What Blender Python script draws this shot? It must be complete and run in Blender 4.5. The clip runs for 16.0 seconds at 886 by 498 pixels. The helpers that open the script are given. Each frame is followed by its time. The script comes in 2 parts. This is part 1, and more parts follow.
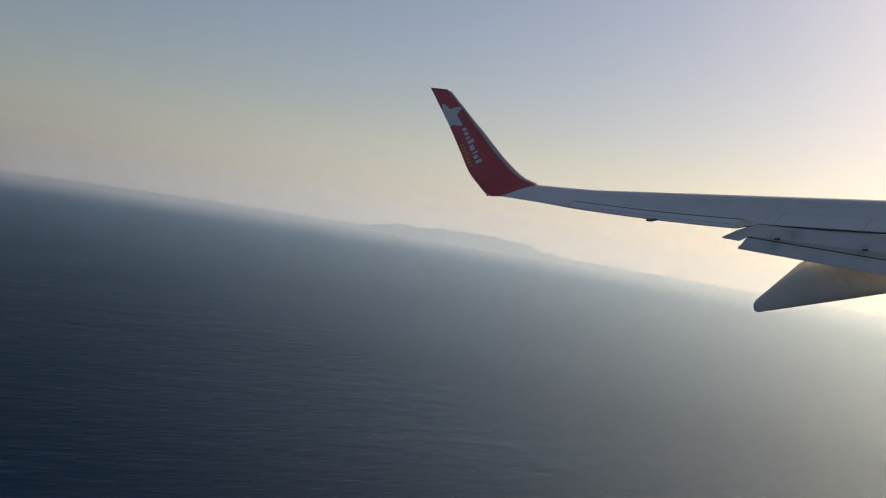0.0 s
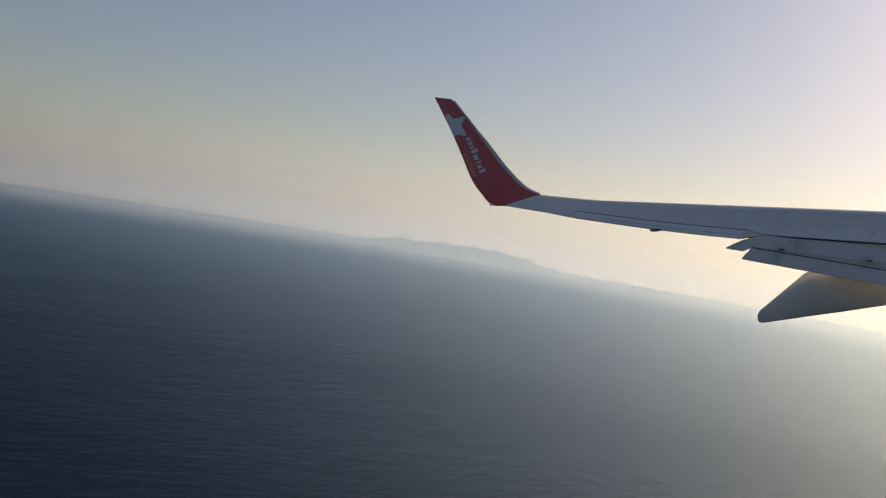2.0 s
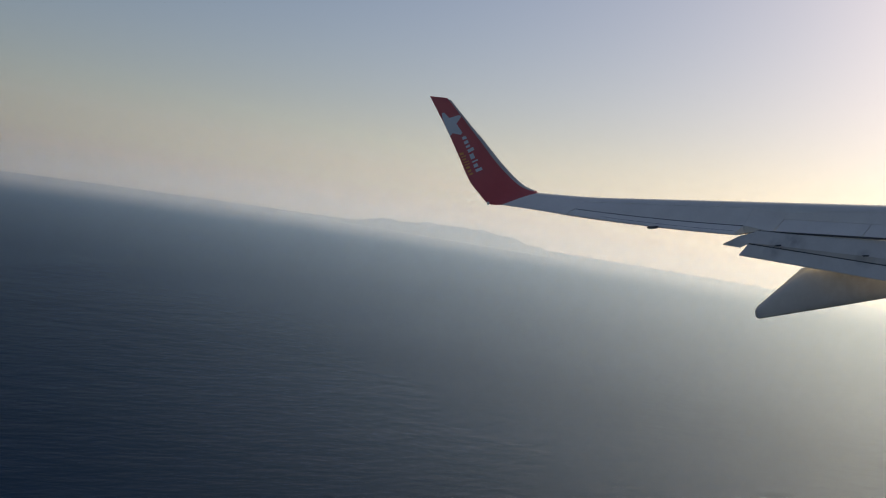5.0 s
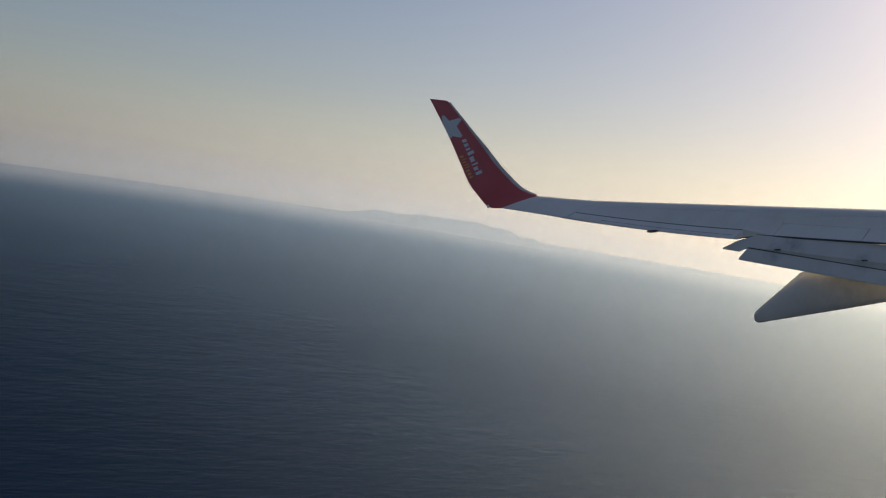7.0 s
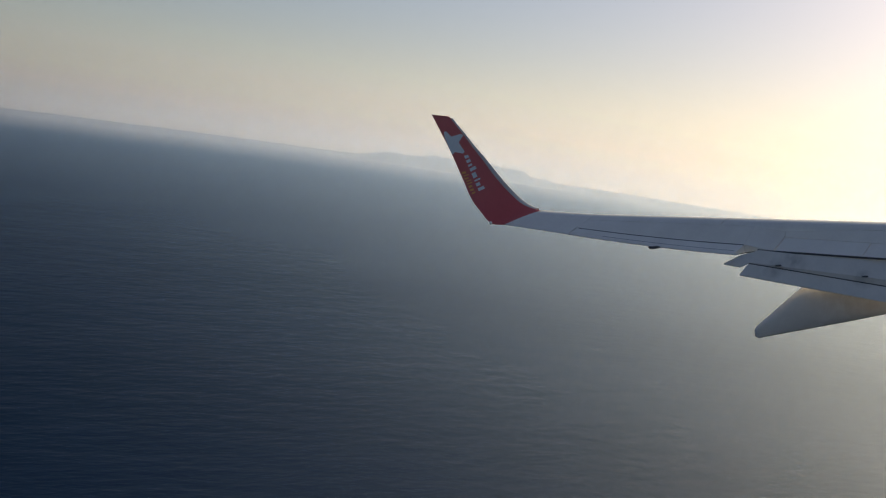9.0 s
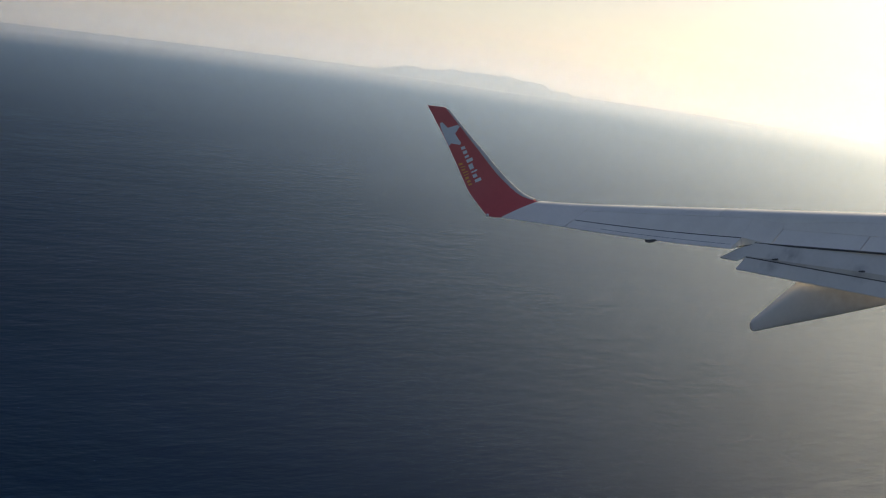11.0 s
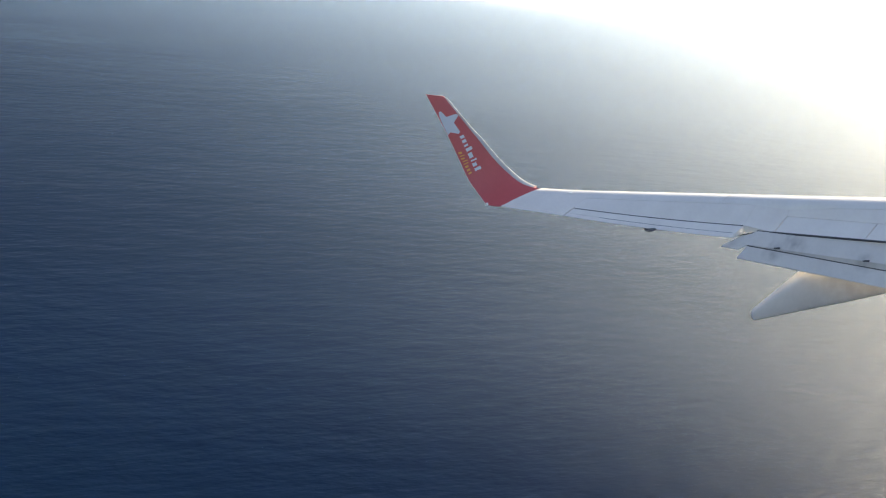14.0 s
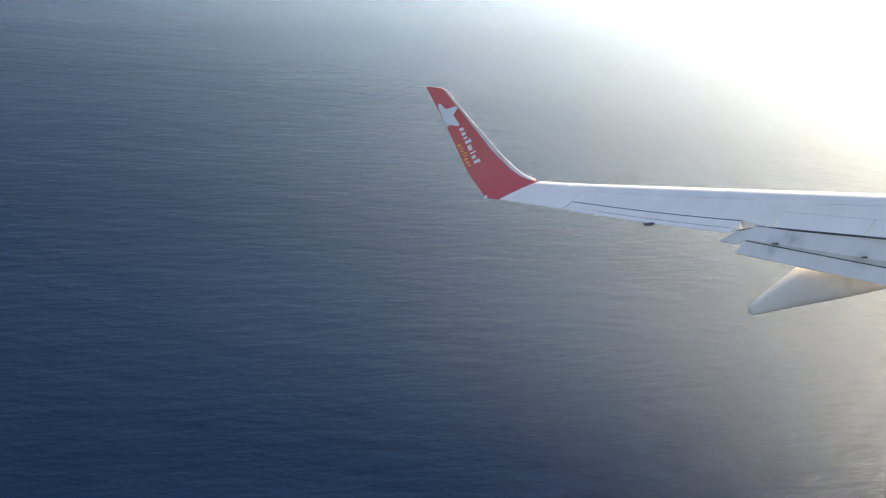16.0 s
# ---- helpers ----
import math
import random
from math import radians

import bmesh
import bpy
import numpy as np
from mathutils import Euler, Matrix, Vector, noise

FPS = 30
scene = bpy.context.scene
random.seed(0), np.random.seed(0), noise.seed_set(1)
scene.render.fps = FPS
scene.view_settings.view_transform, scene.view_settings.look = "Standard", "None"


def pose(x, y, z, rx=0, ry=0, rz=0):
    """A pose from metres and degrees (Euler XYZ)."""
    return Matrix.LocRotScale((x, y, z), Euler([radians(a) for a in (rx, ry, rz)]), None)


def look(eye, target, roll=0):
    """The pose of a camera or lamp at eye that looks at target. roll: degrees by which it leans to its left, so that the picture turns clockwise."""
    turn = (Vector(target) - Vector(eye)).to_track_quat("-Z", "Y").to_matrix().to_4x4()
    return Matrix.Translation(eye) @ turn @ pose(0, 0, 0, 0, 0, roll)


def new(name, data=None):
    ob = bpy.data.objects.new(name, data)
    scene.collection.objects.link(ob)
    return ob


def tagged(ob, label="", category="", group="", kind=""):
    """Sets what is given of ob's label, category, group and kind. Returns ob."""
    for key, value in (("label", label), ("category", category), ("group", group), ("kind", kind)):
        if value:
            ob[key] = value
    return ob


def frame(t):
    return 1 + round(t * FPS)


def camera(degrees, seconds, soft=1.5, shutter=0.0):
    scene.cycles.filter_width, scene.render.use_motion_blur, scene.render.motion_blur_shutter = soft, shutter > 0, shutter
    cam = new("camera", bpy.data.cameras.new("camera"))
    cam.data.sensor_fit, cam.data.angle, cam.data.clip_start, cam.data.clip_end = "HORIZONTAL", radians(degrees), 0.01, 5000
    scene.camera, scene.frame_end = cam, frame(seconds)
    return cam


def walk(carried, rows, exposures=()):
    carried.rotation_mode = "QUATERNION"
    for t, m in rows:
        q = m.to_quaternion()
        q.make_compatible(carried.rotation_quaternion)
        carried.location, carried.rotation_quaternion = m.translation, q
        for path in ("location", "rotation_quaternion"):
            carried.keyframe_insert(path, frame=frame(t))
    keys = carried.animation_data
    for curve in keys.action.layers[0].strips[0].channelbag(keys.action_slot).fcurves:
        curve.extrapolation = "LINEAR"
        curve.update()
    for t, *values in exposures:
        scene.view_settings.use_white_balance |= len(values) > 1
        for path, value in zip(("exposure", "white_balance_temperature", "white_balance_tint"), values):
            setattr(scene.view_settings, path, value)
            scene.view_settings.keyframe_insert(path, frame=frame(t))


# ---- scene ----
# ---- camera ----
cam = camera(49.5, 16.0, soft=1.2)
# seconds, place in metres, Euler angles in degrees
PATH = [
    (0.0, 0.122, -21.056, 300.309, 85.82, -9.41, 4.44),
    (0.5, 0.231, -21.118, 300.048, 86.69, -9.55, 4.53),
    (1.0, 0.278, -20.971, 299.886, 87.10, -10.21, 4.61),
    (1.5, 0.201, -21.029, 299.979, 86.98, -9.61, 4.54),
    (2.0, 0.058, -21.043, 300.209, 86.64, -9.64, 4.43),
    (2.5, -0.144, -21.063, 300.523, 85.95, -8.82, 4.07),
    (3.0, -0.175, -21.019, 300.358, 85.81, -9.37, 3.77),
    (3.5, -0.150, -20.896, 300.256, 86.08, -9.18, 3.71),
    (4.0, -0.105, -20.949, 300.378, 85.95, -8.87, 3.90),
    (6.5, -0.429, -21.044, 300.676, 85.28, -8.97, 3.11),
    (7.0, -0.377, -21.019, 300.771, 85.17, -9.02, 3.24),
    (7.5, -0.331, -21.001, 300.916, 84.73, -9.03, 3.45),
    (8.0, -0.299, -21.038, 301.147, 84.25, -8.94, 3.66),
    (8.5, -0.379, -20.997, 301.724, 82.96, -8.62, 3.76),
    (9.0, -0.424, -21.044, 302.338, 81.56, -8.28, 3.91),
    (11.5, -0.064, -20.637, 304.330, 75.04, -7.45, 5.51),
    (12.0, 0.116, -20.526, 304.678, 73.92, -7.09, 6.14),
    (12.5, 0.311, -20.599, 304.831, 73.43, -6.91, 6.67),
    (13.0, 0.518, -20.520, 305.112, 72.56, -6.53, 7.35),
    (13.5, 0.735, -20.483, 305.321, 71.77, -6.45, 8.05),
    (14.0, 1.072, -20.386, 305.569, 71.03, -5.79, 9.00),
    (14.5, 1.388, -20.414, 305.666, 70.52, -5.82, 9.91),
    (15.0, 1.409, -20.372, 305.666, 70.36, -5.69, 9.94),
    (15.5, 1.378, -20.318, 305.742, 70.15, -5.70, 9.91),
    (16.0, 1.108, -20.325, 305.771, 69.97, -6.13, 9.23),
]
# seconds, stops, white balance
LIGHT = [(0.0, -0.28, 6950, 5), (6.0, -0.3, 6900, 5), (8.0, -0.28, 6900, 5), (9.0, -0.15, 6950, 5), (11.5, 0.32, 7200, 5), (12.5, 0.86, 7200, 5),
         (13.5, 1.34, 7300, 5), (14.5, 1.7, 7450, 5), (16.0, 1.86, 7650, 5)]
walk(cam, [(row[0], pose(*row[1:])) for row in PATH], LIGHT)

# attitude of the banked wing, its tip 300 m over the sea
WING = pose(0, 0, 300, 14.48, -6.50, -45.07)

# ---- world and sun ----
SUN_AZIMUTH = 37.0
SUN_HEIGHT = 24.0
world = bpy.data.worlds.new("hazy_sky")
scene.world = world
world.use_nodes = True
wt = world.node_tree
wt.nodes.clear()
w_out = wt.nodes.new("ShaderNodeOutputWorld")
w_bg = wt.nodes.new("ShaderNodeBackground")
w_sky = wt.nodes.new("ShaderNodeTexSky")
w_sky.sky_type = "NISHITA"
w_sky.sun_disc = False
w_sky.sun_elevation = radians(SUN_HEIGHT)
w_sky.sun_rotation = radians(SUN_AZIMUTH)
w_sky.altitude = 300
w_sky.air_density = 1.2
w_sky.dust_density = 1.4
w_sky.ozone_density = 2.0
w_bg.inputs["Strength"].default_value = 0.088
# the sea's rim lies a little under eye level: the sky begins there
w_tc = wt.nodes.new("ShaderNodeTexCoord")
w_up = wt.nodes.new("ShaderNodeVectorMath")
w_up.operation = "ADD"
w_up.inputs[1].default_value = (0, 0, 0.047)
w_len = wt.nodes.new("ShaderNodeVectorMath")
w_len.operation = "NORMALIZE"
wt.links.new(w_tc.outputs["Generated"], w_up.inputs[0])
wt.links.new(w_up.outputs[0], w_len.inputs[0])
wt.links.new(w_len.outputs[0], w_sky.inputs[0])
# evening air: slightly rosier than a clear sky
w_tint = wt.nodes.new("ShaderNodeMix")
w_tint.data_type = "RGBA"
w_tint.blend_type = "MULTIPLY"
w_tint.inputs[0].default_value = 1
w_tint.inputs[7].default_value = (0.96, 0.88, 1.0, 1)
wt.links.new(w_sky.outputs[0], w_tint.inputs[6])
wt.links.new(w_tint.outputs[2], w_bg.inputs["Color"])
wt.links.new(w_bg.outputs[0], w_out.inputs["Surface"])

sun_data = bpy.data.lights.new("sun", "SUN")
sun_data.energy = 5.0
sun_data.angle = radians(0.5)
sun_data.color = (1.0, 0.91, 0.77)
sun = new("sun", sun_data)
az, el = radians(SUN_AZIMUTH), radians(SUN_HEIGHT)
sun_from = Vector((math.sin(az) * math.cos(el), math.cos(az) * math.cos(el), math.sin(el)))
sun.matrix_world = look(sun_from * 600 + Vector((0, 0, 300)), (0, 0, 300))


# ---- materials ----
def material(name, colour, rough=0.5, metal=0.0):
    m = bpy.data.materials.new(name)
    m.use_nodes = True
    b = m.node_tree.nodes["Principled BSDF"]
    b.inputs["Base Color"].default_value = (*colour, 1)
    b.inputs["Roughness"].default_value = rough
    b.inputs["Metallic"].default_value = metal
    return m, m.node_tree, b


def noise_node(nt, scale, detail=4.0, stretch=(1, 1, 1), turn=0.0):
    tc = nt.nodes.new("ShaderNodeTexCoord")
    mp = nt.nodes.new("ShaderNodeMapping")
    mp.vector_type = "TEXTURE"
    mp.inputs["Scale"].default_value = [1 / k for k in stretch]
    mp.inputs["Rotation"].default_value = (0, 0, radians(turn))
    n = nt.nodes.new("ShaderNodeTexNoise")
    n.inputs["Scale"].default_value = scale
    n.inputs["Detail"].default_value = detail
    nt.links.new(tc.outputs["Object"], mp.inputs["Vector"])
    nt.links.new(mp.outputs["Vector"], n.inputs["Vector"])
    return n


def ramp(nt, source, a, b, low, high):
    r = nt.nodes.new("ShaderNodeMapRange")
    r.inputs["From Min"].default_value, r.inputs["From Max"].default_value = a, b
    r.inputs["To Min"].default_value, r.inputs["To Max"].default_value = low, high
    nt.links.new(source, r.inputs["Value"])
    return r.outputs["Result"]


def mix_colour(nt, fac, a, b):
    x = nt.nodes.new("ShaderNodeMix")
    x.data_type = "RGBA"
    x.inputs[6].default_value = (*a, 1)
    x.inputs[7].default_value = (*b, 1)
    nt.links.new(fac, x.inputs[0])
    return x.outputs[2]


def painted(name, colour, worn, rough, coat=0.0):
    """Aircraft paint: faint broad dirt, streaks along the airflow, fine roughness changes."""
    m, nt, b = material(name, colour, rough)
    streak = noise_node(nt, 1.6, 5, (1.6, 0.5, 1.0))
    fine = noise_node(nt, 14.0, 3)
    add = nt.nodes.new("ShaderNodeMath")
    add.operation = "MULTIPLY_ADD"
    nt.links.new(fine.outputs["Fac"], add.inputs[0])
    add.inputs[1].default_value = 0.35
    nt.links.new(streak.outputs["Fac"], add.inputs[2])
    fac = ramp(nt, add.outputs[0], 0.5, 1.05, 0.0, 1.0)
    nt.links.new(mix_colour(nt, fac, colour, worn), b.inputs["Base Color"])
    nt.links.new(ramp(nt, fine.outputs["Fac"], 0.3, 0.7, rough - 0.06, rough + 0.08), b.inputs["Roughness"])
    b.inputs["Coat Weight"].default_value = coat
    b.inputs["Coat Roughness"].default_value = 0.2
    return m


WHITE = painted("white_wing_paint", (0.87, 0.815, 0.74), (0.77, 0.715, 0.65), 0.34, 0.9)
GREY = painted("grey_flap_paint", (0.72, 0.68, 0.63), (0.61, 0.575, 0.53), 0.38, 0.7)
BEIGE = painted("warm_grey_fairing_paint", (0.72, 0.67, 0.6), (0.61, 0.56, 0.5), 0.42, 0.3)
RED = painted("red_winglet_paint", (0.64, 0.11, 0.11), (0.56, 0.095, 0.095), 0.38, 0.1)
METAL = painted("pale_slat_metal", (0.86, 0.82, 0.75), (0.78, 0.735, 0.67), 0.46)
METAL.node_tree.nodes["Principled BSDF"].inputs["Metallic"].default_value = 0.2
STRIP = painted("weathered_grey_strip", (0.66, 0.63, 0.58), (0.45, 0.43, 0.4), 0.6)
# dark seals and fittings, also the strips that stand in for shade in gaps
DARK = painted("dark_parts_and_gap_shade", (0.06, 0.06, 0.065), (0.1, 0.1, 0.1), 0.7)
LOGO = painted("white_logo_paint", (0.75, 0.75, 0.77), (0.68, 0.68, 0.7), 0.4)
YELLOW = painted("yellow_logo_paint", (0.85, 0.42, 0.1), (0.75, 0.36, 0.09), 0.4)


def soiled(m, spots, dirt):
    """Soot and grease on painted metal round the given places: (x, y, z, reach in metres)."""
    nt = m.node_tree
    b = nt.nodes["Principled BSDF"]
    under = b.inputs["Base Color"].links[0].from_socket
    tc = nt.nodes.new("ShaderNodeTexCoord")
    ragged = noise_node(nt, 5.0, 5, (2.0, 0.8, 1.0))
    total = None
    for x, y, z, reach in spots:
        d = nt.nodes.new("ShaderNodeVectorMath")
        d.operation = "DISTANCE"
        nt.links.new(tc.outputs["Object"], d.inputs[0])
        d.inputs[1].default_value = (x, y, z)
        near = ramp(nt, d.outputs["Value"], 0.0, reach, 0.5, 0.0)
        if total:
            more = nt.nodes.new("ShaderNodeMath")
            more.operation = "MAXIMUM"
            nt.links.new(total, more.inputs[0])
            nt.links.new(near, more.inputs[1])
            near = more.outputs[0]
        total = near
    share = nt.nodes.new("ShaderNodeMath")
    share.operation = "MULTIPLY"
    nt.links.new(total, share.inputs[0])
    nt.links.new(ramp(nt, ragged.outputs["Fac"], 0.35, 0.65, 0.25, 1.0), share.inputs[1])
    x = nt.nodes.new("ShaderNodeMix")
    x.data_type = "RGBA"
    nt.links.new(share.outputs[0], x.inputs[0])
    nt.links.new(under, x.inputs[6])
    x.inputs[7].default_value = (*dirt, 1)
    nt.links.new(x.outputs[2], b.inputs["Base Color"])


soiled(GREY, ((5.06, 2.22, -0.94, 0.2), (5.25, 2.5, -0.9, 0.3), (5.0, 2.1, -1.05, 0.2), (6.36, 3.12, -1.3, 0.22), (8.1, 4.3, -1.7, 0.25)), (0.13, 0.12, 0.12))
soiled(BEIGE, ((5.62, 2.45, -1.42, 0.3), (6.1, 3.2, -1.6, 1.0)), (0.4, 0.29, 0.19))
LENS, _, _b = material("clear_lens_and_glint", (0.9, 0.9, 0.88), 0.12)


def water():
    m, nt, b = material("open_sea", (0.0025, 0.0105, 0.031), 0.5)
    b.inputs["IOR"].default_value = 1.14
    b.inputs["Specular IOR Level"].default_value = 0.18
    swell = noise_node(nt, 0.012, 4, (1.0, 2.2, 1.0), 16)
    chop = noise_node(nt, 0.036, 4, (1.0, 2.5, 1.0), 30)
    small = noise_node(nt, 0.11, 4, (1.0, 2.8, 1.0), 20)
    total = None
    for n, w in ((swell, 6.5), (chop, 3.4), (small, 0.7)):
        a = nt.nodes.new("ShaderNodeMath")
        a.operation = "MULTIPLY_ADD"
        nt.links.new(n.outputs["Fac"], a.inputs[0])
        a.inputs[1].default_value = w
        if total:
            nt.links.new(total, a.inputs[2])
        else:
            a.inputs[2].default_value = 0.0
        total = a.outputs[0]
    bump = nt.nodes.new("ShaderNodeBump")
    bump.inputs["Strength"].default_value = 0.42
    bump.inputs["Distance"].default_value = 1.0
    nt.links.new(total, bump.inputs["Height"])
    nt.links.new(bump.outputs["Normal"], b.inputs["Normal"])
    patches = noise_node(nt, 0.0016, 4, (1.0, 2.5, 1.0), 30)
    nt.links.new(ramp(nt, patches.outputs["Fac"], 0.3, 0.7, 0.47, 0.53), b.inputs["Roughness"])
    return m


SEA = water()
LAND, land_nt, land_b = material("dry_scrub_and_rock", (0.16, 0.14, 0.1), 0.9)
land_n = noise_node(land_nt, 0.02, 6)
land_nt.links.new(mix_colour(land_nt, ramp(land_nt, land_n.outputs["Fac"], 0.35, 0.65, 0, 1),
                             (0.04, 0.042, 0.03), (0.11, 0.095, 0.075)), land_b.inputs["Base Color"])


def haze(radius, thick, foot, crest, top, forward, tone):
    """Shell that stands in for sunlit sea haze: scattering that thins out at its foot and towards its top."""
    m = bpy.data.materials.new("sea_haze_shell")
    m.use_nodes = True
    nt = m.node_tree
    nt.nodes.clear()
    out = nt.nodes.new("ShaderNodeOutputMaterial")
    clear = nt.nodes.new("ShaderNodeBsdfTransparent")
    glow = nt.nodes.new("ShaderNodeBsdfTranslucent")
    glow.inputs["Color"].default_value = (*tone, 1)
    ahead = nt.nodes.new("ShaderNodeBsdfRefraction")
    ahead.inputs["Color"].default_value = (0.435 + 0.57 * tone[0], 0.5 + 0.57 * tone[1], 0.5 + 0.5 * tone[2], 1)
    ahead.inputs["Roughness"].default_value = 0.9
    ahead.inputs["IOR"].default_value = 1.9
    scatter = nt.nodes.new("ShaderNodeMixShader")
    scatter.inputs[0].default_value = forward
    nt.links.new(glow.outputs[0], scatter.inputs[1])
    nt.links.new(ahead.outputs[0], scatter.inputs[2])
    mix = nt.nodes.new("ShaderNodeMixShader")
    tc = nt.nodes.new("ShaderNodeTexCoord")
    xyz = nt.nodes.new("ShaderNodeSeparateXYZ")
    nt.links.new(tc.outputs["Object"], xyz.inputs[0])
    low = nt.nodes.new("ShaderNodeMapRange")
    low.interpolation_type = "SMOOTHSTEP"
    low.inputs["From Min"].default_value = 6
    low.inputs["From Max"].default_value = foot
    low.inputs["To Max"].default_value = thick
    high = nt.nodes.new("ShaderNodeMapRange")
    high.interpolation_type = "SMOOTHSTEP"
    high.inputs["From Min"].default_value = crest
    high.inputs["From Max"].default_value = top
    high.inputs["To Min"].default_value = 1
    high.inputs["To Max"].default_value = 0
    for r in (low, high):
        nt.links.new(xyz.outputs["Z"], r.inputs["Value"])
    both = nt.nodes.new("ShaderNodeMath")
    both.operation = "MULTIPLY"
    nt.links.new(low.outputs[0], both.inputs[0])
    nt.links.new(high.outputs[0], both.inputs[1])
    # sunward glare put into the shells: denser and warmer right, thinner and bluer left
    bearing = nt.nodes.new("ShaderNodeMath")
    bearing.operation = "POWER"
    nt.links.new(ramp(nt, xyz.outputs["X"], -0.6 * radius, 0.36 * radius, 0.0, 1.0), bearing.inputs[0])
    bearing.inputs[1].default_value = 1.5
    sunward = ramp(nt, bearing.outputs[0], 0.0, 1.0, min(0.5, 0.03 + 0.00025 * radius) + 0.25 * (radius > 3500), max(0.78, 1.5 - 0.00026 * radius))
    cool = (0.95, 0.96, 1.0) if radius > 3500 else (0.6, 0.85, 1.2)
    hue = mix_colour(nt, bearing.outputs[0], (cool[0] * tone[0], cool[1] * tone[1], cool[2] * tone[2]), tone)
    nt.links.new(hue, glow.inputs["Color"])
    uneven = nt.nodes.new("ShaderNodeMath")
    uneven.operation = "MULTIPLY"
    nt.links.new(both.outputs[0], uneven.inputs[0])
    nt.links.new(sunward, uneven.inputs[1])
    nt.links.new(uneven.outputs[0], mix.inputs[0])
    nt.links.new(clear.outputs[0], mix.inputs[1])
    nt.links.new(scatter.outputs[0], mix.inputs[2])
    nt.links.new(mix.outputs[0], out.inputs["Surface"])
    return m


# ---- mesh helpers ----
def part(name, bm, mat, parent, label="", smooth=True, inward=False):
    me = bpy.data.meshes.new(name)
    bmesh.ops.recalc_face_normals(bm, faces=bm.faces)
    if inward:
        bmesh.ops.reverse_faces(bm, faces=bm.faces)
    if smooth:
        for face in bm.faces:
            face.smooth = True
        for e in bm.edges:
            if len(e.link_faces) == 2 and e.calc_face_angle(0) > 0.6:
                e.smooth = False
    bm.to_mesh(me)
    bm.free()
    me.materials.append(mat)
    ob = new(name, me)
    if parent:
        ob.parent = parent
    if label:
        tagged(ob, label)
    return ob


def loft(rings, closed=True, caps=True):
    """A skin through rings of equal numbers of points."""
    bm = bmesh.new()
    rows = [[bm.verts.new(p) for p in ring] for ring in rings]
    n = len(rows[0])
    for a, b in zip(rows, rows[1:]):
        for i in range(n if closed else n - 1):
            j = (i + 1) % n
            bm.faces.new((a[i], a[j], b[j], b[i]))
    if caps:
        bm.faces.new(rows[0])
        bm.faces.new(rows[-1][::-1])
    return bm


# ---- wing: x inboard from the tip, y forward, z up ----
INNER = 10.5
AIL_OUT, AIL_IN = 1.9, 4.43


def te(s):
    """Trailing edge of the outer wing: its place forward at s metres inboard."""
    return 0.78 * s - 1.802


def shroud(s):
    """Rear edge of the spoilers, over the lowered flaps."""
    return 2.2 + 0.716 * (s - 4.62)


def base(s):
    return te(s) if s <= AIL_IN else shroud(s)


def base_z(s):
    return 0.715 - 0.394 * s + 0.02 * s * s if s <= AIL_IN else -0.66 - 0.173 * (s - 4.62)


def crest(s):
    """Line along which the upper skin turns over into the nose."""
    return 1.57 + 0.857 * (s - 3.16)


def crest_z(s):
    return -0.166 * (s - 3.16)


def nose_length(s):
    return 0.3 + 0.045 * s


def le(s):
    return crest(s) + nose_length(s)


def hinge(s):
    return te(s) + 0.29 + 0.054 * (s - 2)


def spoiler_front(s):
    return shroud(s) + 0.43


def slat_line(s):
    return crest(s) - 0.14


def nose_line(s):
    return le(s)


def upper(s, d):
    """Height of the upper skin over the rear edge, d metres ahead of it: flat aileron or spoiler, bulging box, round nose."""
    if s <= AIL_IN:
        d1, h1 = 0.29 + 0.054 * (s - 2), 0.06 + 0.012 * (s - 2)
    else:
        d1, h1 = 0.43, 0.17
    d2, h2 = crest(s) - base(s), crest_z(s) - base_z(s)
    n = nose_length(s)
    if d <= d1:
        return h1 * d / d1
    if d <= d2:
        k, w = (d - d1) / (d2 - d1), d2 - d1
        m0, m1 = min(1.05 * (h2 - h1) / w, 1.0) * w, 0.24 * w
        return (2 * k ** 3 - 3 * k * k + 1) * h1 + (k ** 3 - 2 * k * k + k) * m0 + (3 * k * k - 2 * k ** 3) * h2 + (k ** 3 - k * k) * m1
    lo, hi = 0.0, 1.0
    x = min((d - d2) / n, 1.0)
    for _ in range(24):
        q = (lo + hi) / 2
        if 3 * q * (1 - q) ** 2 * 0.45 + 3 * q * q * (1 - q) + q ** 3 < x:
            lo = q
        else:
            hi = q
    return h2 + n * (3 * q * (1 - q) ** 2 * 0.108 + 3 * q * q * (1 - q) * 0.02 - 0.55 * q ** 3)


def lower(s, d):
    """Height of the lower skin over the rear edge."""
    d3 = crest(s) - base(s) + nose_length(s)
    k = min(max(d / d3, 0.0), 1.0)
    return k ** 1.4 * upper(s, d3) - 0.012 - 0.1 * math.sin(math.pi * k ** 0.8) * (1 - 0.3 * k)


def half_thickness(x, t):
    """Aerofoil half thickness at x (0 nose, 1 tail) for relative thickness t."""
    x = min(max(x, 0.0), 1.0)
    return 5 * t * (0.2969 * math.sqrt(x) - 0.126 * x - 0.3516 * x * x + 0.2843 * x ** 3 - 0.1015 * x ** 4)


def skin(s, y, side):
    """A point of the wing's upper (+1) or lower (-1) skin."""
    d = y - base(s)
    return Vector((s, y, base_z(s) + (upper(s, d) if side > 0 else lower(s, d))))


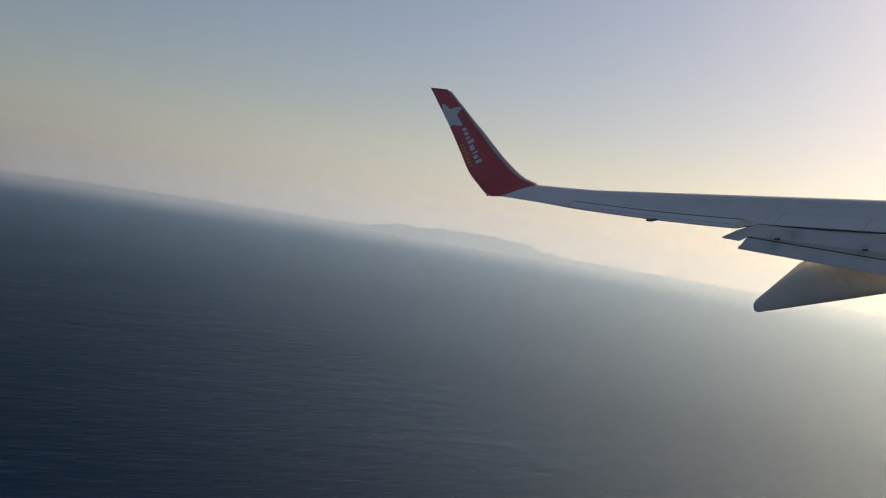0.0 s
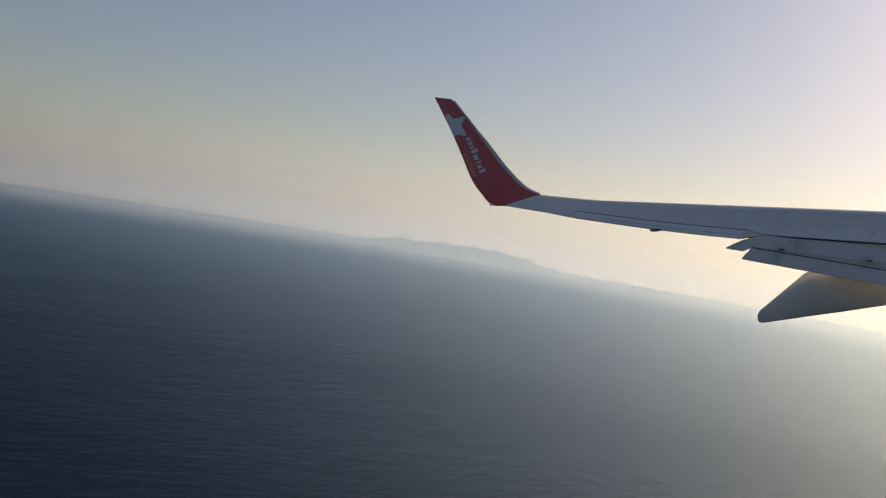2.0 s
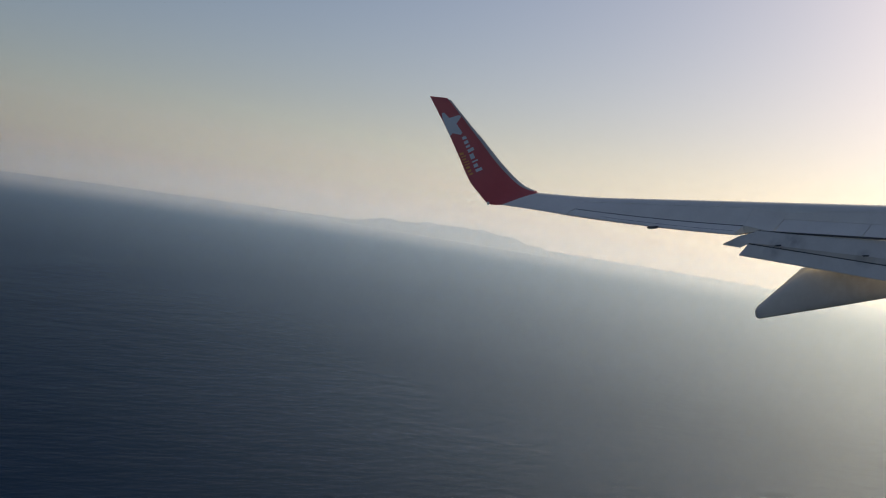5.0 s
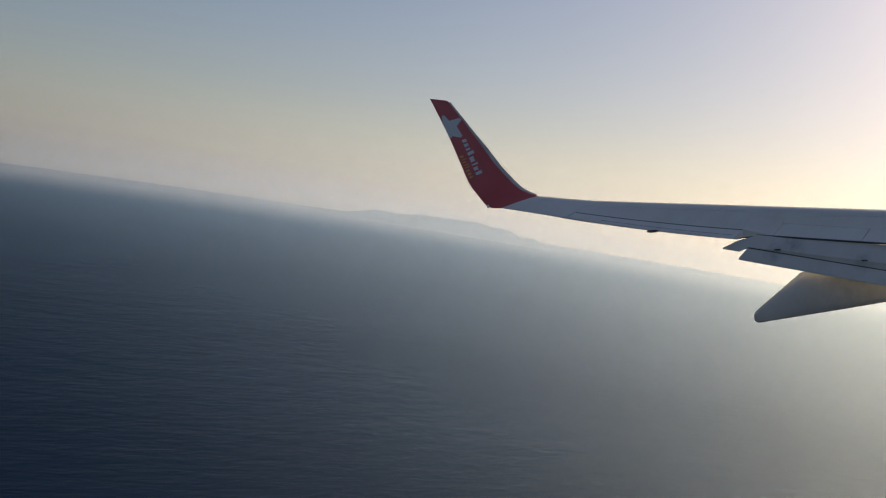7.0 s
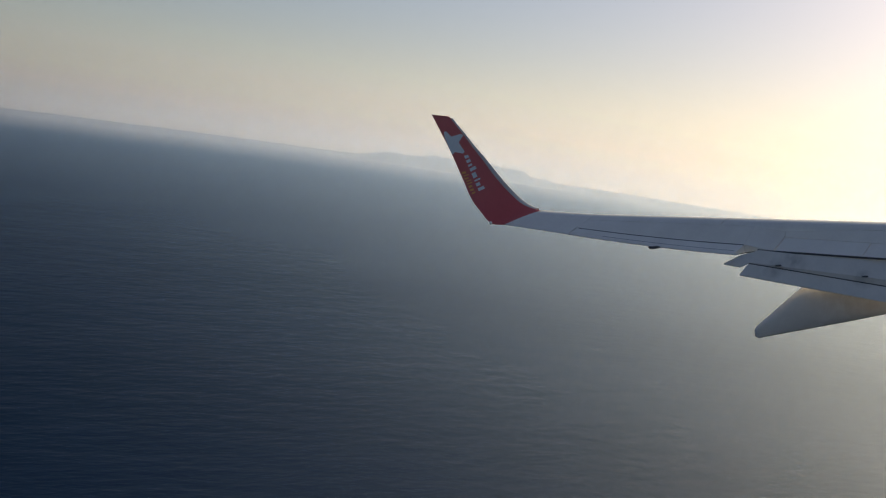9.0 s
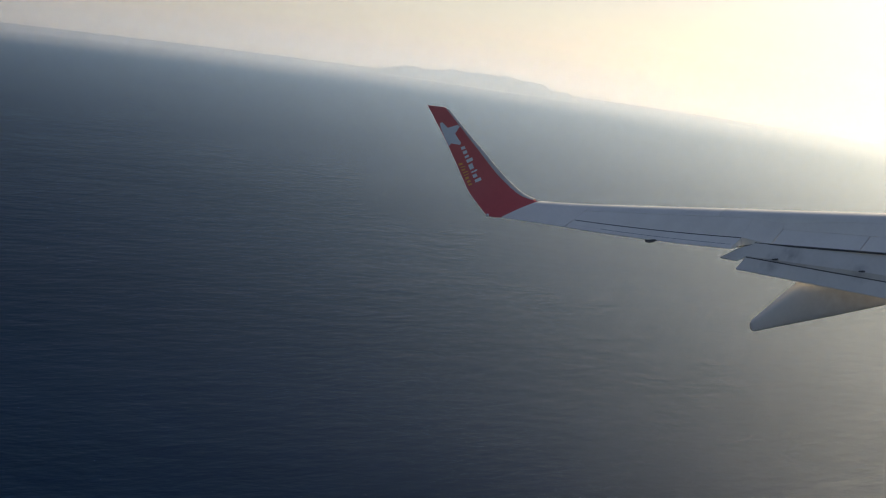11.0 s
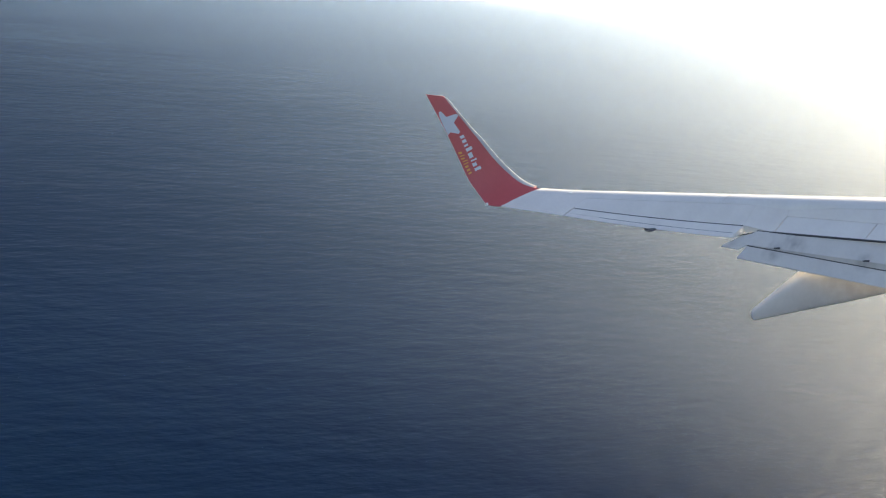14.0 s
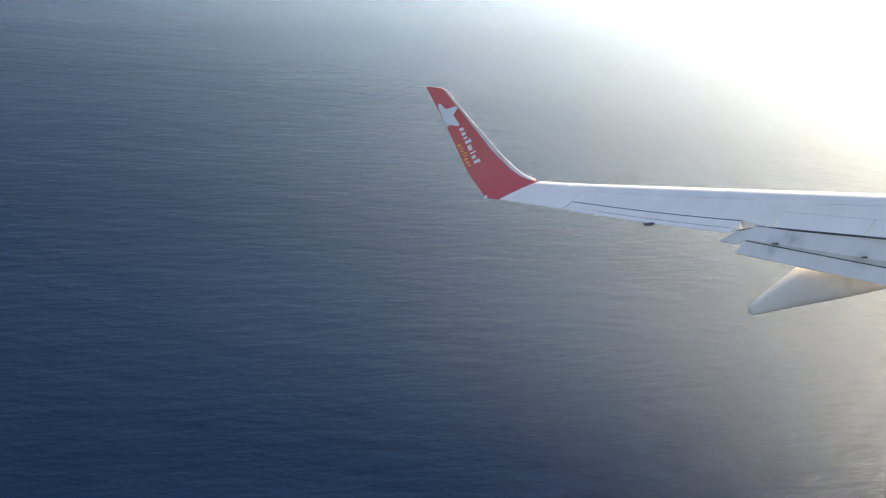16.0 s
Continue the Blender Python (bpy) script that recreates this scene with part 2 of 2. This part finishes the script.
def section(s, rear, front, n, nose):
    a, b = rear(s), front(s)
    up, low = [], []
    for i in range(n + 1):
        y = a + (b - a) * (math.sin(i / n * math.pi / 2) if nose else i / n)
        up.append(skin(s, y, 1))
        low.append(skin(s, y, -1))
    return up + low[::-1]


def block(stations, rear, front, n=14, nose=False):
    """Closed piece of the wing between the lines y = rear(s) and y = front(s)."""
    return loft([section(s, rear, front, n, nose) for s in stations])


def plate(stations, rear, front, thick, n=6, lift=0.0):
    """A thin panel that lies along the upper skin."""
    rings = []
    for s in stations:
        a, b = rear(s), front(s)
        up = [skin(s, a + (b - a) * i / n, 1) + Vector((0, 0, lift)) for i in range(n + 1)]
        rings.append(up + [p - Vector((0, 0, thick)) for p in up[::-1]])
    return loft(rings)


def span(a, b, n):
    return [a + (b - a) * i / n for i in range(n + 1)]


wing = new("airplane_wing")
wing.matrix_world = WING
tagged(wing, "white swept airliner wing with lowered flaps and red upturned tip", "wing")

part("outer_wing_panel", block(span(AIL_OUT, AIL_IN - 0.004, 10), lambda s: hinge(s) + 0.012, slat_line), WHITE, wing)
part("inner_wing_panel", block(span(4.88, INNER, 10), lambda s: spoiler_front(s) + 0.012, slat_line), WHITE, wing)
part("corner_panel", loft([section(AIL_IN, lambda s: hinge(s) + 0.012, slat_line, 14, False), section(4.876, shroud, slat_line, 14, False)]), WHITE, wing)
for s0, s1 in ((AIL_OUT, 3.9), (3.91, 7.1), (7.11, INNER)):
    part("slat", block(span(s0, s1, 8), lambda s: slat_line(s) + 0.012, nose_line, 18, True), METAL, wing,
         "pale metal leading edge slat")


def tab_line(s):
    return te(s) + 0.36 * (hinge(s) - te(s))


aileron = part("aileron", block(span(AIL_OUT + 0.02, AIL_IN, 8), lambda s: tab_line(s) + 0.008, lambda s: hinge(s) - 0.01), WHITE, wing)
part("balance_tab", block(span(AIL_OUT + 0.02, AIL_IN, 8), te, lambda s: tab_line(s)), WHITE, aileron)
for s0, s1 in ((4.895, 6.2), (6.215, 7.6), (7.615, 9.0)):
    part("spoiler", plate(span(s0, s1, 4), shroud, spoiler_front, 0.035), WHITE, wing)


def slab_mesh(outline, height, thick):
    """A panel with the given plan outline whose top follows height(x, y)."""
    bm = bmesh.new()
    top = [bm.verts.new((x, y, height(x, y))) for x, y in outline]
    low = [bm.verts.new((x, y, height(x, y) - thick(x, y))) for x, y in outline]
    bm.faces.new(top)
    bm.faces.new(low[::-1])
    for i in range(len(top)):
        j = (i + 1) % len(top)
        bm.faces.new((top[i], low[i], low[j], top[j]))
    return bm


def slab(outline, height, thick, name, mat, parent, label=""):
    bm = slab_mesh(outline, height, thick)
    bmesh.ops.bevel(bm, geom=[e for e in bm.edges], offset=0.006, segments=1, affect="EDGES")
    return part(name, bm, mat, parent, label, smooth=False)


def split(s):
    """Line between the main and the aft flap."""
    return 1.913 + 0.69 * (s - 4.613)


def main_z(x, y):
    return 1.2 - 0.747 * x + 0.734 * y


def aft_z(x, y):
    return 1.517 - 0.853 * x + 0.809 * y


def flap_top(s):
    return 2.207 + 0.747 * (s - 4.657)


def aft_top(s):
    return split(s) + 0.02 + 0.036 * (s - 4.6)


slab([(4.254, 1.575), (4.524, 1.744), (4.613, 1.913), (INNER, split(INNER)), (INNER, flap_top(INNER)), (4.657, 2.207), (4.431, 1.893)],
     main_z, lambda x, y: max(0.03, main_z(x, y) - aft_z(x, y) - 0.02) + 0.12 * max(0.0, y - split(x)), "main_flap", GREY, wing, "grey main flap panel")
slab([(4.551, 1.647), (INNER, 1.647 + 0.672 * (INNER - 4.551)), (INNER, aft_top(INNER)), (4.61, aft_top(4.61))],
     aft_z, lambda x, y: 0.02 + 0.16 * max(0.0, y - split(x) + 0.3), "aft_flap", GREY, wing, "grey aft flap panel")


def fairing():
    """Canoe over the flap track: flat sided, blunt at the tail."""
    rings = []
    along, across = Vector((0.487, 0.873, 0)), Vector((0.873, -0.487, 0))
    for i in range(25):
        d = 4.2 * (i / 24) ** 1.4
        nose = max(0.0, (d - 3.3) / 0.9)
        blunt = max(0.0, 1 - d / 0.05)
        bottom = -2.285 - 0.004 * d + 0.5 * nose ** 2 + 0.035 * blunt ** 2
        top = min(-2.075 + 0.6 * d, -1.42 + 0.1 * (d - 1.1), -1.3) - 0.3 * nose ** 2 - 0.03 * blunt ** 2
        half = (0.06 + 0.15 * min(1.0, d / 1.8)) * (1 - 0.6 * nose ** 2) * (1 - 0.3 * blunt)
        ring = []
        for k in range(28):
            a = 2 * math.pi * k / 28
            c, e = math.cos(a), math.sin(a)
            p = Vector((4.9, 1.57, (top + bottom) / 2)) + along * d + across * (half * math.copysign(abs(c) ** 0.6, c))
            p.z += (top - bottom) / 2 * math.copysign(abs(e) ** 0.6, e)
            ring.append(p)
        rings.append(ring)
    return loft(rings)


part("flap_track_fairing", fairing(), BEIGE, wing, "warm grey canoe fairing under the flap")


# winglet: the tip section bends up and back
def glide(points, u):
    """Smooth curve through the points, u from 0 to 1."""
    n = len(points) - 1
    k = min(int(u * n), n - 1)
    f = u * n - k
    p = [Vector(points[min(max(k + d, 0), n)]) for d in (-1, 0, 1, 2)]
    return 0.5 * ((2 * p[1]) + (p[2] - p[0]) * f + (2 * p[0] - 5 * p[1] + 4 * p[2] - p[3]) * f * f
                  + (3 * p[1] - p[0] - 3 * p[2] + p[3]) * f ** 3)


W_TE = [(0.95, -1.12, 0.34), (0.69, -1.25, 0.38), (0.43, -1.27, 0.62), (0.22, -1.29, 0.88), (0.05, -1.33, 1.34), (-0.14, -1.37, 1.83), (-0.31, -1.42, 2.24), (-0.51, -1.46, 2.66)]
W_LE = [(1.17, -0.1, 0.41), (0.88, -0.35, 0.62), (0.65, -0.6, 1.02), (0.51, -0.75, 1.33), (0.35, -0.87, 1.64), (0.22, -0.96, 1.86), (0.1, -1.05, 2.09), (-0.2, -1.2, 2.57)]


def inward_normal(u):
    """Across the winglet, towards the fuselage."""
    rise = (glide(W_TE, min(u + 0.02, 1)) - glide(W_TE, max(u - 0.02, 0))) + (glide(W_LE, min(u + 0.02, 1)) - glide(W_LE, max(u - 0.02, 0)))
    up = (glide(W_LE, u) - glide(W_TE, u)).cross(rise).normalized()
    flat = min(1.0, u / 0.06)
    return (up * flat + Vector((0, 0, 1)) * (1 - flat)).normalized()


def winglet_section(u, lo, hi, n):
    a, b = glide(W_TE, u), glide(W_LE, u)
    inner = inward_normal(u)
    c = (b - a).length
    up, low = [], []
    for i in range(n + 1):
        k = lo + (hi - lo) * (math.sin(i / n * math.pi / 2) if hi == 1 else i / n)
        h = half_thickness(1 - k, 0.095 + 0.02 * max(0.0, 1 - 4 * u)) * c * 0.82 + 0.004
        p = a.lerp(b, k)
        up.append(p + inner * h)
        low.append(p - inner * h)
    return up + low[::-1]


def winglet_point(u, k, lift):
    """Place on the inner face, u up the winglet, k from tail to nose."""
    a, b = glide(W_TE, u), glide(W_LE, u)
    inner = inward_normal(u)
    c = (b - a).length
    return a.lerp(b, k) + inner * (half_thickness(1 - k, 0.095 + 0.02 * max(0.0, 1 - 4 * u)) * c * 0.82 + 0.004 + lift)


part("wing_tip_panel", loft([winglet_section(0, 0.0, 1, 18), section(AIL_OUT - 0.004, te, nose_line, 18, True)]), WHITE, wing)
winglet = part("winglet", loft([winglet_section(u, 0.0, 0.885, 10) for u in span(0, 1, 24)]), RED, wing, "red upturned winglet with white star")
part("leading_edge_strip", loft([winglet_section(u, 0.888, 1, 8) for u in span(0.06, 0.985, 24)]), STRIP, winglet, "weathered grey leading edge strip")


def tip_lamp():
    bm = bmesh.new()
    bmesh.ops.create_uvsphere(bm, u_segments=12, v_segments=8, radius=0.024)
    bmesh.ops.scale(bm, vec=(0.6, 1.5, 1.5), verts=bm.verts)
    bmesh.ops.translate(bm, vec=(0.70, -1.27, 0.39), verts=bm.verts)
    return bm


part("tip_lamp", tip_lamp(), LENS, wing, "small clear position lamp")


def painted_shape(name, outline, mat, label=""):
    """A shape painted on the winglet's inner face, its outline in shares of height and chord."""
    bm = bmesh.new()
    n = 4
    mid = (sum(p[0] for p in outline) / len(outline), sum(p[1] for p in outline) / len(outline))
    rings = [[bm.verts.new((mid[0] + (u - mid[0]) * i / n, mid[1] + (k - mid[1]) * i / n, 0)) for u, k in outline] for i in range(1, n + 1)]
    hub = bm.verts.new((*mid, 0))
    for i in range(len(outline)):
        j = (i + 1) % len(outline)
        bm.faces.new((hub, rings[0][i], rings[0][j]))
        for a, b in zip(rings, rings[1:]):
            bm.faces.new((a[i], b[i], b[j], a[j]))
    for v in bm.verts:
        v.co = winglet_point(v.co.x, v.co.y, 0.004)
    return part(name, bm, mat, winglet, label)


painted_shape("star", [(0.878, 0.128), (0.885, 0.242), (0.85, 0.331), (0.886, 0.824), (0.876, 0.857), (0.803, 0.481), (0.71, 0.5), (0.698, 0.405),
                       (0.72, 0.147), (0.706, 0.012), (0.77, 0.012), (0.84, 0.05)], LOGO, "white painted star")


def lettering(name, top, base, letters, gap, mat, label):
    """A row of plain bars, each as wide and tall as the letter it stands for."""
    total = sum(w for w, _ in letters) + gap * (len(letters) - 1)
    at = 0.0
    for w, h in letters:
        corners = []
        for t, v in ((at, 0), (at + w, 0), (at + w, h), (at, h)):
            t /= total
            b = [base[0][i] + (base[1][i] - base[0][i]) * t for i in (0, 1)]
            c = [top[0][i] + (top[1][i] - top[0][i]) * t for i in (0, 1)]
            corners.append((b[0] + (c[0] - b[0]) * v, b[1] + (c[1] - b[1]) * v))
        painted_shape(name, corners, mat, label)
        at += w + gap


lettering("white_bar", ((0.681, 0.635), (0.408, 0.467)), ((0.679, 0.388), (0.428, 0.285)),
          ((0.62, 0.66), (0.62, 0.66), (0.4, 0.66), (0.62, 1), (0.95, 0.66), (0.26, 0.95), (0.62, 0.66), (0.62, 1)), 0.36, LOGO, "white painted bar")
lettering("yellow_bar", ((0.582, 0.258), (0.433, 0.237)), ((0.594, 0.057), (0.445, 0.079)),
          ((0.5, 0.65), (0.22, 0.9), (0.34, 0.65), (0.22, 0.95), (0.22, 0.9), (0.5, 0.65), (0.5, 0.65), (0.45, 0.65)), 0.4, YELLOW, "yellow painted bar")


def pod(centre, size):
    bm = bmesh.new()
    bmesh.ops.create_uvsphere(bm, u_segments=16, v_segments=10, radius=1)
    bmesh.ops.scale(bm, vec=size, verts=bm.verts)
    bmesh.ops.translate(bm, vec=centre, verts=bm.verts)
    return bm


def bracket(x, y, z, size, tilt=0.0, turn=0.35):
    bm = bmesh.new()
    bmesh.ops.create_cube(bm, size=1)
    bmesh.ops.scale(bm, vec=size, verts=bm.verts)
    bmesh.ops.bevel(bm, geom=bm.edges[:], offset=0.4 * min(size), segments=2, affect="EDGES")
    bmesh.ops.rotate(bm, cent=(0, 0, 0), matrix=Matrix.Rotation(turn, 3, "Z") @ Matrix.Rotation(tilt, 3, "X"), verts=bm.verts)
    bmesh.ops.translate(bm, vec=(x, y, z), verts=bm.verts)
    return bm


# glint at the slat's outer end, added as a small bright blob
part("slat_end_glint", pod((1.55, crest(1.55) + 0.02, crest_z(1.55) + 0.02), (0.11, 0.05, 0.018)), LENS, wing, "small bright blob that stands in for the slat end's glint")
part("hinge_seal", plate(span(AIL_OUT + 0.03, AIL_IN - 0.01, 8), lambda s: hinge(s) - 0.009, lambda s: hinge(s) + 0.011, 0.03, 2, 0.002), DARK, wing,
     "dark rubber seal in the aileron gap")
part("tab_seal", plate(span(AIL_OUT + 0.5, AIL_IN - 0.05, 8), lambda s: tab_line(s) - 0.002, lambda s: tab_line(s) + 0.009, 0.008, 2, 0.001), DARK, aileron,
     "dark seal along the tab")
# shaded gap behind the spoilers, drawn as a dark strip on the skin
part("flap_cove_shade", plate(span(4.64, 9.0, 8), lambda s: shroud(s) - 0.024, lambda s: shroud(s) + 0.006, 0.02, 2, 0.006), DARK, wing,
     "dark strip that stands in for the shaded gap over the flap")
part("corner_seal", bracket(4.545, 2.045, main_z(4.545, 2.045) + 0.01, (0.02, 0.4, 0.02), 0.0, -0.615), DARK, wing, "dark edge of the wing over the flap end")
# shade in the slot, laid as a dark strip over the aft flap's front
part("flap_slot_shade", slab_mesh([(4.62, split(4.62) - 0.012), (INNER, split(INNER) - 0.012), (INNER, split(INNER) + 0.03), (4.62, split(4.62) + 0.018)],
                            lambda x, y: aft_z(x, y) + 0.012, lambda x, y: 0.008), DARK, wing, "dark strip that stands in for shade between the flap panels", smooth=False)
part("hinge_fairing", pod((3.22, te(3.22) + 0.05, base_z(3.22) - 0.035), (0.12, 0.13, 0.03)), DARK, wing, "dark aileron hinge fairing")
for x in (5.06, 6.36, 8.1):
    part("flap_bracket", bracket(x, split(x) + 0.01, main_z(x, split(x)) + 0.005, (0.13, 0.06, 0.025)), DARK, wing, "dark flap bracket")

# ---- sea ----
def sea_disc():
    bm = bmesh.new()
    radii = [400, 1400, 2750, 4940]
    centre = bm.verts.new((0, 0, 0))
    last = None
    for r in radii:
        ring = [bm.verts.new((r * math.cos(a), r * math.sin(a), 0)) for a in (2 * math.pi * i / 128 for i in range(128))]
        for i in range(128):
            j = (i + 1) % 128
            if last:
                bm.faces.new((last[i], ring[i], ring[j], last[j]))
            else:
                bm.faces.new((centre, ring[i], ring[j]))
        last = ring
    return bm


tagged(part("water", sea_disc(), SEA, None), "dark blue rippled open sea under haze", "sea", kind="structure")

# ---- island ----
# bearing in degrees, height of the ridge in metres
RIDGE = [(-13.2, 0), (-12.6, 4), (-11.4, 10), (-9.8, 15), (-8.5, 19), (-7.0, 42), (-6.0, 45), (-3.4, 60), (-0.7, 64),
         (0.6, 55), (1.4, 48), (2.1, 30), (2.9, 31), (3.35, 20), (3.75, 0)]


def ridge_height(d, ridge):
    for (a, ha), (b, hb) in zip(ridge, ridge[1:]):
        if a <= d <= b:
            k = (d - a) / (b - a)
            k = k * k * (3 - 2 * k)
            return ha + (hb - ha) * k
    return 0.0


def land(ridge, near_a, near_b, depth, seed):
    """A long ridge seen across its length; its shore runs from near_a to near_b metres off."""
    bm = bmesh.new()
    nx, ny = 260, 22
    first, last = ridge[0][0], ridge[-1][0]
    grid = []
    for i in range(nx + 1):
        d = first + (last - first) * i / nx
        h = ridge_height(d, ridge)
        a = radians(d)
        near = near_a + (near_b - near_a) * i / nx + 14 * noise.noise((d * 1.7, 3, seed))
        row = []
        for j in range(ny + 1):
            v = j / ny
            bell = min(1.0, math.sin(math.pi * v) * 1.25) ** 0.8
            gully = noise.fractal((d * 1.3, v * 2.0, seed), 0.9, 2.1, 5)
            z = h * bell * (1 + 0.16 * gully) + 2.5 * gully * min(1.0, h / 20) * bell - 2 * (1 - bell)
            row.append(bm.verts.new(((near + depth * v) * math.sin(a), (near + depth * v) * math.cos(a), z)))
        grid.append(row)
    for a, b in zip(grid, grid[1:]):
        for j in range(ny):
            bm.faces.new((a[j], b[j], b[j + 1], a[j + 1]))
    return bm


tagged(part("island", land(RIDGE, 4640, 4420, 190, 1), LAND, None), "long low rocky island in haze on the horizon", "island")
tagged(part("islet", land([(12.1, 0), (12.5, 9), (12.9, 12), (13.3, 6), (13.7, 0)], 4560, 4540, 60, 7), LAND, None), "tiny rocky islet faint in haze", "islet")

# ---- sea haze: added shells in place of hazy air, at growing distance, thinning out upwards ----
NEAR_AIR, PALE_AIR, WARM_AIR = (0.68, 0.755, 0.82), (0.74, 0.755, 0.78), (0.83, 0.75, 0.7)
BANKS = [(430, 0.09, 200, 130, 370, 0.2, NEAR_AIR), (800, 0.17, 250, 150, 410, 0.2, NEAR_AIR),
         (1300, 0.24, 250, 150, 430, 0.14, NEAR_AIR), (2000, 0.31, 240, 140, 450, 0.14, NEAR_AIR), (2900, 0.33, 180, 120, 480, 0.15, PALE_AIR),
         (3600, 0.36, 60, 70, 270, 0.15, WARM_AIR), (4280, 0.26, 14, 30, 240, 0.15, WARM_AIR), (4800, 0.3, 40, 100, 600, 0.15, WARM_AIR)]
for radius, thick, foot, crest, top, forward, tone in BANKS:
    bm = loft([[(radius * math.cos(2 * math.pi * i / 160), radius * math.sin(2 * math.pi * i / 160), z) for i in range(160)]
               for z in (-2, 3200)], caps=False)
    tagged(part("haze_shell", bm, haze(radius, thick, foot, crest, top, forward, tone), None, inward=True), "thin scattering shell that stands in for sunlit sea haze", "haze", "haze banks", "structure")
